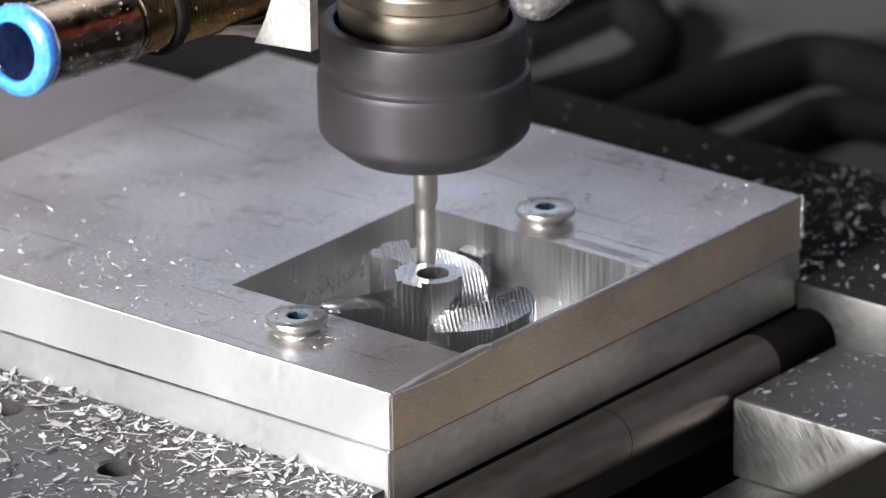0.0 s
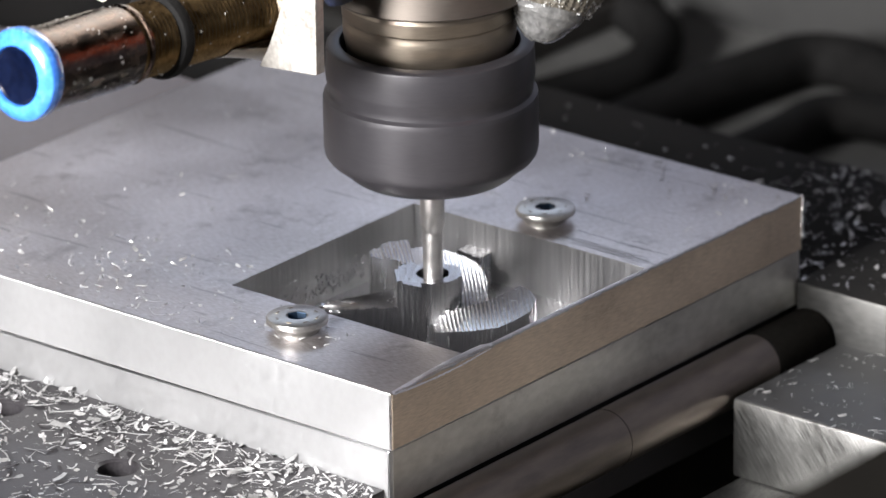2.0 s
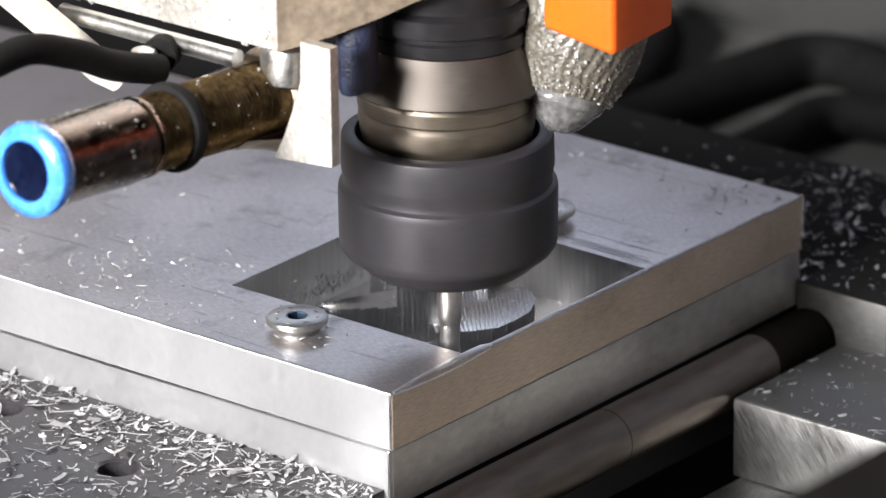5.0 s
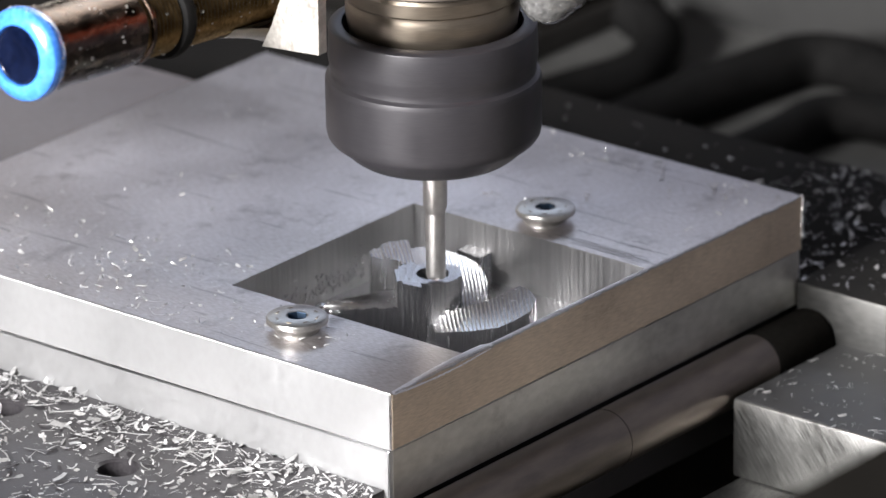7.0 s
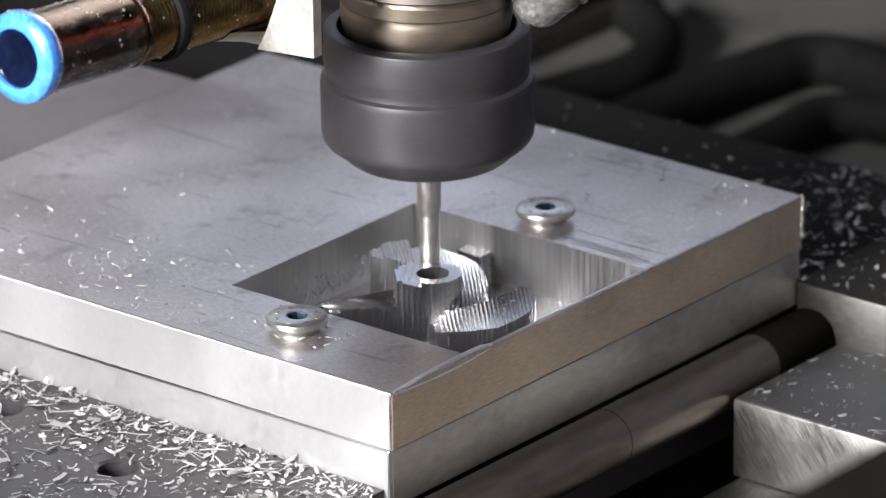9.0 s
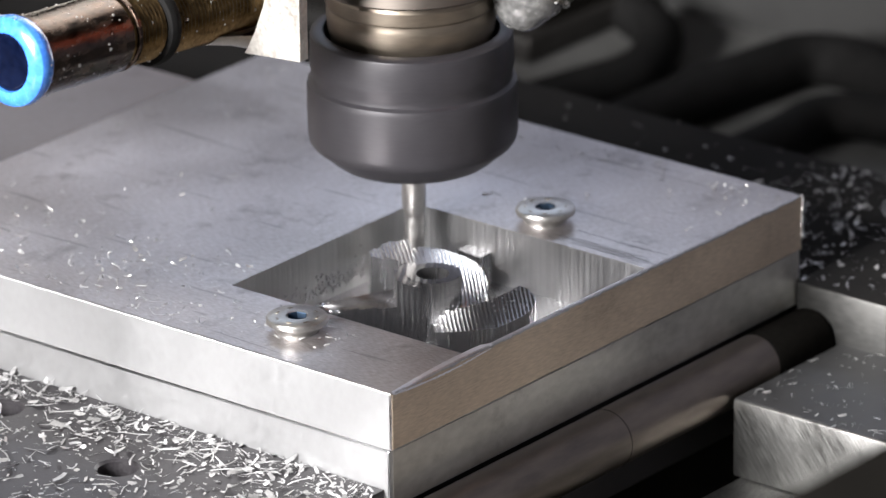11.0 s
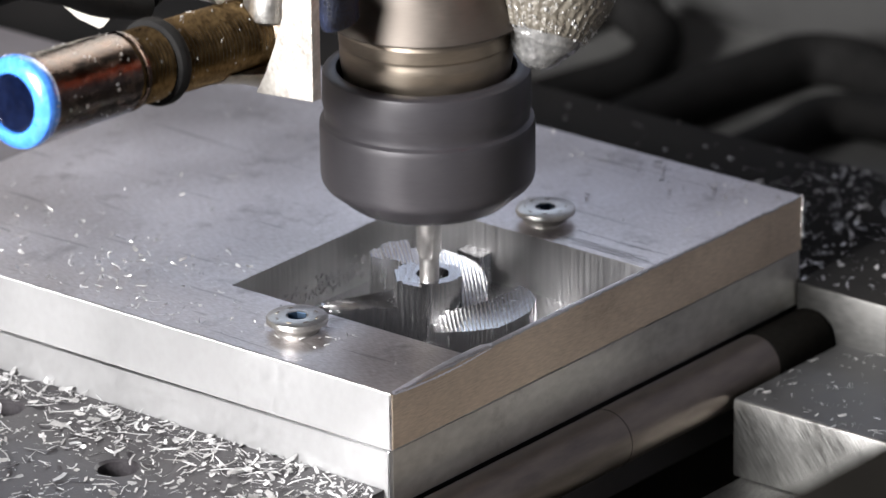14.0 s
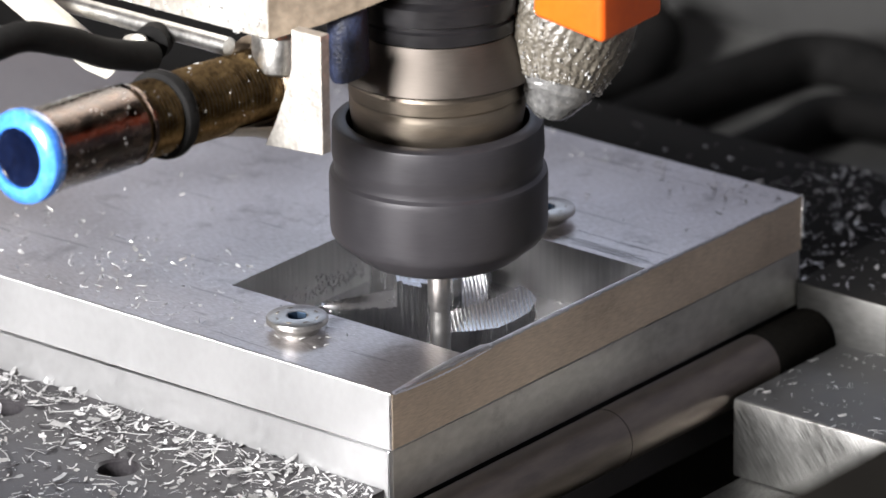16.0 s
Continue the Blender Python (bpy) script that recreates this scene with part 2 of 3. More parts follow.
# ---- the stack of plates with its pocket ----
PX0, PX1, PY0, PY1 = 24.3, 82.1, 0.9, 61.4
FLOOR_Z = -12.6
HUB = Vector((54.29, 33.66))
T1, T2 = 12.0, 12.2
TABLE_Z = -20.4


def framed_slab(bm, x0, y0, x1, y1, z0, z1, bottom_open=False):
    """A slab with the rectangular pocket through it."""
    o = [(x0, y0), (x1, y0), (x1, y1), (x0, y1)]
    i = [(PX0, PY0), (PX1, PY0), (PX1, PY1), (PX0, PY1)]
    V = lambda p, z: bm.verts.new((p[0], p[1], z))
    ot, it, ob_, ib = [V(p, z1) for p in o], [V(p, z1) for p in i], [V(p, z0) for p in o], [V(p, z0) for p in i]
    for k in range(4):
        j = (k + 1) % 4
        bm.faces.new((ot[k], ot[j], it[j], it[k]))
        bm.faces.new((ob_[k], ob_[j], ib[j], ib[k]))
        bm.faces.new((ot[k], ot[j], ob_[j], ob_[k]))
        bm.faces.new((it[k], it[j], ib[j], ib[k]))
    outer = {frozenset((ot[k], ot[(k + 1) % 4])) for k in range(4)}
    es = [e for e in bm.edges if frozenset(e.verts) in outer]
    es += [e for k in range(4) for e in bm.edges if frozenset(e.verts) == frozenset((ot[k], ob_[k]))]
    bmesh.ops.bevel(bm, geom=es, offset=0.35, segments=2, affect="EDGES", profile=0.5)
    return bm


BLADE_OUTLINE = [(-4, 7.0), (0, 8.5), (15, 12.0), (35, 17.0), (52, 22.0), (70, 23.6), (82, 22.6), (91, 19.5), (97, 13.5), (100, 6.0)]
# the finished side of the part ends on this line of the cutter's passes
DONE = -2.9
PASS = 0.80
IMG_TURN = math.degrees(math.atan2(RIGHT.y, RIGHT.x))


def outline(rel):
    for (a, r), (b, s) in zip(BLADE_OUTLINE, BLADE_OUTLINE[1:]):
        if a <= rel <= b:
            return r + (s - r) * (rel - a) / (b - a)
    return 0.0


def propeller_height(x, y):
    """Height of the half-milled propeller over the plan: hub, three helical blades, floor."""
    dx, dy = x - HUB.x, y - HUB.y
    # across and along the passes of the cutter
    across, ahead = (dx - dy) * math.sqrt(0.5), (dx + dy) * math.sqrt(0.5)
    done = across > DONE
    r = math.hypot(dx, dy)
    if r < 3.3:
        return FLOOR_Z - 3.2
    ang = math.degrees(math.atan2(dy, dx)) - IMG_TURN
    scallop = (2 * ((across / PASS) % 1.0) - 1) ** 2
    # rough walls step from pass to pass
    cell = math.floor(across / 0.95)
    step = (cell + 0.5) * 0.95
    rough_r = math.hypot(step, ahead)
    if r < 5.6 or (done and rough_r < 5.9):
        return -0.25 + 0.035 * math.sin(31 * x + 9 * y) * math.sin(27 * y)
    if not done and rough_r < 7.9:
        return -0.28 + 0.035 * math.sin(31 * x + 9 * y) * math.sin(27 * y)
    h = FLOOR_Z
    for k in range(3):
        rel = (ang + 105 - 120 * k) % 360
        if rel > 300:
            rel -= 360
        z = -9.6 + 8.2 * max(0, min(1, rel / 95))
        if k == 1 and done and -4 < rel < 125 and r < max(outline(rel), 20.5 if rel > 80 else 0):
            # the back blade runs right up to the hub
            h = max(h, min(-0.05, z - 0.7 + 0.10 * scallop))
        elif done and (k or across > -1.2) and r < outline(rel) and rel < 42 + (r - 6.2) * 4.4:
            h = max(h, min(-0.05, z + 0.085 * scallop))
    if not done and across > -11.2:
        # roughed stock of the back blade, one solid with a stepped flank
        front = 4.0 - 1.28 * (step + 2.9) + 0.25 * ((cell * 7) % 3)
        if front < ahead and r < 21.5 + 0.3 * ((cell * 5) % 3):
            terrace = -0.7 if across > -8.6 else -1.5
            h = max(h, terrace - 0.05 * max(0, r - 13) + 0.12 * scallop)
    # roughed fan of the third blade
    a, b = -0.6 * (x - 47) + 0.8 * (y - 35), 0.8 * (x - 47) + 0.6 * (y - 35)
    if 0 < a < 18.4 and not done and 0.35 * abs(math.sin(a * 2.2)) < b < 12.2 - 0.42 * a:
        fan = math.degrees(math.atan2(b - 3.6, 20.5 - a))
        h = max(h, -5.9 - 0.06 * a - 0.03 * b + 0.6 * ((fan / 4.0) % 1.0))
    # tab left standing by the back wall
    if x > 78.0 + 0.12 * (y - 40.6) and 40.6 < y < 47.4:
        h = max(h, -6.0)
    if h == FLOOR_Z:
        h += 0.08 * abs(((across / 1.12) % 1.0) - 0.5)
    return h


def milled_part(bm):
    c = math.sqrt(0.5)
    step_u, step_v = 0.27, 0.10
    nu, nv = int(92 / step_u), int(90 / step_v)
    keep = {}
    for j in range(nv + 1):
        for i in range(nu + 1):
            u, v = -46 + i * step_u, -45 + j * step_v
            x = HUB.x - 1 + u * c + v * c
            y = HUB.y - 2 + u * c - v * c
            if PX0 - 0.35 < x < PX1 + 0.35 and PY0 - 0.35 < y < PY1 + 0.35:
                keep[i, j] = bm.verts.new((x, y, propeller_height(x, y)))
    for (i, j), a in keep.items():
        b, d, e = keep.get((i + 1, j)), keep.get((i + 1, j + 1)), keep.get((i, j + 1))
        if b and d and e:
            bm.faces.new((a, b, d, e))
    return bm


def fluted_wall(bm, p, q, z0, z1, inward, seed, depth):
    """A pocket wall left with the upright marks of the cutter."""
    rnd = random.Random(seed)
    p, q, n = Vector(p), Vector(q), Vector(inward)
    count = int((q - p).length / 0.33)
    prev = None
    for i in range(count + 1):
        s = p.lerp(q, i / count) + n * (0.03 + rnd.random() * depth)
        lo, hi = bm.verts.new((s.x, s.y, z0)), bm.verts.new((s.x, s.y, z1 - rnd.random() * 0.08))
        if prev:
            bm.faces.new((prev[0], lo, hi, prev[1]))
        prev = lo, hi
    return bm


def build_workpiece():
    top = thing("workpiece_plate", (0, 0, 0), "thick grey aluminium plate with a half-milled propeller in its pocket", "metal plate")
    part("plate_body", framed_slab(bm_new(), 0, 0, 134.6, 146.8, -T1, 0), M_PLATE, top, "scratched grey aluminium plate")
    part("milled_propeller", milled_part(bm_new()), M_PROP, top, "bright half-finished three-bladed propeller with tool marks")
    for k, (p, q, n) in enumerate((((PX0, PY1), (PX1, PY1), (0, -1)), ((PX1, PY1), (PX1, PY0), (-1, 0)),
                                   ((PX1, PY0), (PX0, PY0), (0, 1)), ((PX0, PY0), (PX0, PY1), (1, 0)))):
        part("pocket_wall", fluted_wall(bm_new(), p, q, FLOOR_Z - 0.2, -0.02, n, k, (0.02, 0.06, 0.03, 0.03)[k]), M_WALLCUT, top, "bright wall with upright cutter marks")
    rnd = random.Random(31)
    stuck = bm_new()
    for _ in range(190):
        x = rnd.uniform(31, 66)
        z = FLOOR_Z + 1.0 + abs(rnd.gauss(0, 2.0)) + 0.05 * (x - 31) * rnd.random()
        w = rnd.uniform(0.2, 0.62)
        box(stuck, x - w * 0.5, PY1 - 0.35, z - w * 0.6, x + w * 0.5, PY1 - 0.05, z + w * rnd.uniform(0.3, 0.9), 0.0, Matrix.Identity(4))
    for v in stuck.verts:
        v.co += Vector((rnd.uniform(-1, 1), rnd.uniform(-0.6, 0.2), rnd.uniform(-1, 1))) * 0.12
    tagged(part("chip_crust", stuck, M_MILLED, top, "torn chips stuck to the pocket wall"), kind="stuff")
    # saw-cut edge faces
    part("edge_face", box(bm_new(), -0.06, 0.4, -T1 + 0.05, 0.02, 146.4, -0.4), M_EDGE, top, "bright sawn edge")
    # the brown reflection on this side is put into its colour
    part("edge_face", box(bm_new(), 0.4, -0.06, -T1 + 0.05, 134.2, 0.02, -0.4), M_SAWN, top, "sawn edge with a brown reflected tone in its colour")
    # thin bright strip that draws the highlight on the left top edge
    rnd = random.Random(22)
    worn = [(-0.02 + rnd.uniform(-0.06, 0.04), y, -0.16 + rnd.uniform(-0.05, 0.06)) for y in range(0, 146)]
    part("edge_highlight", sweep(bm_new(), worn, 0.21, 8), M_GLINT_BURR, top, "bright strip drawn as the top edge's highlight")
    rnd = random.Random(21)
    burr = [(x, -0.05 + rnd.uniform(-0.12, 0.1), -0.22 + rnd.uniform(-0.12, 0.2)) for x in range(1, 134)]
    part("edge_burr", sweep(bm_new(), burr, [(0.1 if b[0] < 31 else 0.16) + 0.22 * rnd.random() ** 2 for b in burr], 6), M_MILLED, top, "bright torn burr along the edge")
    # real filed slope; its bluish-white shine is put into the colour
    part("worn_lip", worn_lip(bm_new()), M_LIP, top, "deburred lip with a painted bluish shine beside the thin pocket wall")
    rnd = random.Random(41)
    marks = bm_new()
    for _ in range(26):
        x, y0 = PX1 + 1.0 + abs(rnd.gauss(0, 4.5)), rnd.uniform(1.2, 9)
        y1 = y0 + rnd.uniform(4, 26)
        w, lean = rnd.uniform(0.03, 0.08), rnd.uniform(-0.25, 0.25)
        if x < PX1 + 4 or y1 < 26:
            box(marks, x - w, y0, -0.02, x + w, y1, 0.012, 0, Matrix(((1, lean * 0.05, 0, 0), (0, 1, 0, 0), (0, 0, 1, 0), (0, 0, 0, 1))))
    tagged(part("scribe_marks", marks, M_DARK, top, "fine dark scratches beside the pocket"), kind="stuff")
    rag = [(134.5 + rnd.uniform(-0.12, 0.18), -0.05 + rnd.uniform(-0.2, 0.1), 0.1 - 0.45 * i) for i in range(22)]
    part("corner_burr", sweep(bm_new(), rag, [0.12 + 0.42 * rnd.random() ** 2 for _ in rag], 6), M_GLINT_BURR, top, "bright torn burr on the far corner")
    low = thing("base_plate", (0, 0, 0), "aluminium base plate under the workpiece, smooth edges", "metal plate")
    part("plate_body", framed_slab(bm_new(), -0.45, 0.25, 134.2, 146.8, -T1 - T2, -T1 - 0.02), M_EDGE, low)
    part("edge_face", box(bm_new(), 0.7, 0.18, -T1 - T2 + 0.4, 133.8, 0.27, -T1 - 0.45), M_GREYSAWN, low, "dull grey sawn edge")
    part("recess_floor", box(bm_new(), PX0 - 1, PY0 - 0.5, -T1 - T2 + 0.5, PX1 + 1, PY1 + 1, FLOOR_Z - 3.5), M_MILLED, low)
    rear = thing("rear_plate", (0, 0, 0), "grey aluminium plate behind the workpiece", "metal plate")
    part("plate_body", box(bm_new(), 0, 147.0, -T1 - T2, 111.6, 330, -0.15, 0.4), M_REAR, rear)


def worn_lip(bm):
    """The near stretch of the top edge, filed into a narrow, ragged slope."""
    rnd, prev = random.Random(5), None
    for i in range(125):
        x = 0.6 + 0.25 * i
        t = i / 124
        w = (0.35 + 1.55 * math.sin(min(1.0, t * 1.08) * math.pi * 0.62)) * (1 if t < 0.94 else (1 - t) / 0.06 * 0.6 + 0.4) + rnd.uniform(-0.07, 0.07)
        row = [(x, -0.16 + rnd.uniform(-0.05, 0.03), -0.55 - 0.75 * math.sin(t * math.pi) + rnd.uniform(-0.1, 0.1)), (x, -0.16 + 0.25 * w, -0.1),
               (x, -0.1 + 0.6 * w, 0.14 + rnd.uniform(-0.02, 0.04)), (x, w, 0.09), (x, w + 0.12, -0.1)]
        row = [bm.verts.new(p) for p in row]
        if prev:
            for k in range(4):
                bm.faces.new((prev[k], row[k], row[k + 1], prev[k + 1]))
        prev = row
    return bm


def build_screw(place, turn):
    s = thing("flange_screw", place, "zinc-plated flat-head socket screw in the aluminium plate", "screw", "screws in the plate")
    head = bm_new()
    n = 48
    lathe(head, [(4.3, -0.2), (4.3, 0.15), (4.6, 0.6), (5.75, 1.75), (6.15, 2.0), (6.2, 2.15), (6.2, 2.75), (6.05, 3.02), (5.75, 3.18), (2.25, 3.24), (2.05, 3.12)], n, None, False)
    head_ob = part("screw_head", head, M_BRIGHT, s)
    sock = bm_new()
    lathe(sock, [(2.12, 3.2), (2.0, 3.05), (1.95, 1.2), (0.02, 1.1)], 6, pose(0, 0, 0, 0, 0, turn), False)
    part("hex_socket", sock, M_SOCKET, head_ob, "dark hexagonal socket")
    for k in range(7):
        a = math.radians(turn + 20 + 46 * k)
        part("head_mark", box(bm_new(), -0.5, -0.18, 3.1, 0.5, 0.18, 3.3, 0.0, Matrix.Translation((4.2 * math.cos(a), 4.2 * math.sin(a), 0)) @ pose(0, 0, 0, 0, 0, math.degrees(a) + 90)), M_STEEL, head_ob)
    return s


# ---- the machine table and the steel blocks round the stack ----
HOLES = ((-24.0, 50.0), (-15.4, 88.4))


def drilled_top(bm, x0, y0, x1, y1, z0, z1, holes, r):
    """A plate whose top is pierced by round holes."""
    n = 36
    loops = []
    corners = [(x0, y0), (x1, y0), (x1, y1), (x0, y1)]
    top = [bm.verts.new((x, y, z1)) for x, y in corners]
    low = [bm.verts.new((x, y, z0)) for x, y in corners]
    edges = [bm.edges.new((top[k], top[(k + 1) % 4])) for k in range(4)]
    rims = []
    for x, y in holes:
        a = [bm.verts.new((x + r * math.cos(2 * math.pi * k / n), y + r * math.sin(2 * math.pi * k / n), z1)) for k in range(n)]
        edges += [bm.edges.new((a[k], a[(k + 1) % n])) for k in range(n)]
        rims.append((x, y, a))
    bmesh.ops.triangle_fill(bm, use_beauty=True, use_dissolve=False, edges=edges)
    for k in range(4):
        bm.faces.new((top[k], top[(k + 1) % 4], low[(k + 1) % 4], low[k]))
    bm.faces.new(low)
    for x, y, a in rims:
        b = [bm.verts.new((x + (v.co.x - x) * 0.88, y + (v.co.y - y) * 0.88, z1 - 0.5)) for v in a]
        c = [bm.verts.new((x + (v.co.x - x) * 0.88, y + (v.co.y - y) * 0.88, z1 - 14)) for v in a]
        for k in range(n):
            j = (k + 1) % n
            bm.faces.new((a[k], a[j], b[j], b[k]))
            bm.faces.new((b[k], b[j], c[j], c[k]))
        bm.faces.new(c)
    return bm


def build_table():
    bm = drilled_top(bm_new(), -260, 1.6, -0.6, 420, -48, TABLE_Z, HOLES, 4.5)
    solid("fixture_table", bm, M_BLACK, "black anodised fixture plate strewn with aluminium chips", "machine table", kind="structure")
    box_under = box(bm_new(), 0, 3, -48, 134, 330, -T1 - T2 - 0.05, 0.3)
    solid("table_core", box_under, M_BLACK, "black support plate under the aluminium stack", "machine table", kind="structure")


def build_blocks():
    s = thing("stop_block", (132.6, 0, 0), "grey ground-steel stop block with chips on top", "steel block")
    part("block_body", box(bm_new(), 0, -23.3, -35.5, 70, -0.1, -18.8, 0.5), M_STOP, s)
    part("dark_top", box(bm_new(), 0.3, -23.0, -18.82, 70, 0.1, -18.7), M_DECK, s, "dark top")
    b = thing("jaw_block", (96.0, -10.8, 0), "ground-steel vise block with swirl marks and chips", "steel block")
    part("block_body", box(bm_new(), 0, -62, -47.5, 60, 0, -30.2, 0.7), M_BLOCK, b)
    part("dark_top", box(bm_new(), 0.5, -61.5, -30.25, 60, -0.5, -30.1), M_TRAY, b, "dark top")
    l = thing("slide_base", (70, -12, 0), "flat grey steel slide under the vise block", "steel slide")
    part("slide_body", box(bm_new(), 0, -80, -62, 130, 0, -47.7, 0.6), M_BLOCK, l)
    r = thing("guide_rod", (0, 0, 0), "round dark steel guide rod beside the table", "steel rod")
    part("rod_body", sweep(bm_new(), [(-120, -4.3, -29.6), (131.5, -4.3, -29.6)], 6.1, 64), M_ROD, r)
    seam = bm_new()
    lathe(seam, [(6.05, -0.14), (6.13, -0.1), (6.13, 0.1), (6.05, 0.14)], 64, along((63.0, -4.3, -29.6), (70, -4.3, -29.6)), False)
    part("rod_seam", seam, M_OIL_SHADE, r, "dark seam round the rod")
    # added black band and block: the rod's far end fades into shade here
    e = thing("rod_end_shade", (113, -4.3, -29.6), "black band and block drawn for the shade at the rod's end", "rod bracket")
    shade_band = bm_new()
    lathe(shade_band, [(6.06, 0), (6.14, 0.2), (6.16, 0.8), (6.16, 18.4), (6.06, 18.8)], 48, along((0, 0, 0), (1, 0, 0)), False)
    part("shade_band", shade_band, M_OIL_SHADE, e)
    part("shade_block", box(bm_new(), 3, -5, -17, 18.5, 5, -6.3, 0.4), M_VOID, e)
    f = thing("near_guard", (0, 0, 0), "dark steel guard plate close to the lens", "guard plate")
    part("bar_body", box(bm_new(), -260, -240, -199.8, -60, -219.5, 97.6, 1.5), M_OIL_SHADE, f)
    bed = bm_new()
    box(bed, -300, -130, -200, 420, 500, -140, 0)
    solid("machine_bed", bed, M_OIL_SHADE, "dark oily machine bed far below the table", "machine bed", kind="structure")
    base = bm_new()
    box(base, -420, -520, -900, 720, 470, -200, 4)
    solid("machine_base", base, M_BASE, "beige painted machine base standing on the floor", "machine base", kind="structure")
    trough = bm_new()
    box(trough, 196.2, -400, -139, 700, 420, -62, 0.5)
    solid("rear_trough", trough, M_TROUGH, "grey sheet-metal trough behind the machine deck", "machine trough", kind="structure")
    deck = bm_new()
    box(deck, 134.8, 0.2, -139, 196, 420, -19.2, 0.5)
    solid("rear_deck", deck, M_DECK, "black rear deck covered with chips", "machine table", kind="structure")


def build_room():
    for name, b in (("wall_north", (-1500, 1500, -900, 1500, 1560, 1500)), ("wall_south", (-1500, -1560, -900, 1500, -1500, 1500)),
                    ("wall_east", (1500, -1560, -900, 1560, 1560, 1500)), ("wall_west", (-1560, -1560, -900, -1500, 1560, 1500)),
                    ("ceiling", (-1560, -1560, 1500, 1560, 1560, 1560))):
        solid(name, box(bm_new(), *b), {"wall_north": M_WARM, "wall_east": M_COOL}.get(name, M_WALL), "plain unseen workshop " + ("ceiling" if name == "ceiling" else "wall"), "ceiling" if name == "ceiling" else "wall", kind="structure")
    solid("floor", box(bm_new(), -1560, -1560, -960, 1560, 1560, -900), M_FLOOR, "unseen warm brown workshop floor", "floor", kind="structure")


def build_background():
    runs = (([(200, 150), (235, 149), (254, 146), (272, 145), (293, 144), (312, 142), (326, 139), (331, 130), (328, 115), (318, 90)], 6.7),
            ([(240, 176), (272, 171), (292, 167), (308, 171), (322, 180), (330, 194)], 6.0),
            ([(226, 110), (244, 112), (262, 112), (280, 112), (296, 113), (304, 106), (305, 95), (300, 70)], 5.8))
    for pts, r in runs:
        h = thing("machine_hose", (0, 0, 0), "thick black rubber hose lying behind the table", "hose", "hoses behind the table")
        part("hose_body", sweep(bm_new(), bend([(x, y, -61.9 + r) for x, y in pts]), r, 24), M_RUBBER, h)


def build_dark_fill():
    # made-up black block that keeps this stretch of background dark
    c = thing("dark_fill_block", (305, 204, -61.9), "low black block added to fill the dark background behind the table", "machine casting")
    part("fill_body", box(bm_new(), 0, 0, 0, 150, 200, 84, 3), M_OIL_SHADE, c)
    part("fill_foot", box(bm_new(), -8, -2.5, 0.1, 158, 208, 7, 1), M_DARK, c)


def build_tray():
    t = thing("chip_tray", (352, 60, -62), "grey sheet-metal chip tray standing at the back", "chip tray")
    m = pose(0, 0, 0, 0, 24, 0)
    part("tray_panel", box(bm_new(), 0, -60, 0, 1.5, 220, 90, 0.4, m), M_PANEL, t)
    part("tray_lip", box(bm_new(), -3, -60, 86, 1.5, 220, 88, 0.4, m), M_PANEL, t)


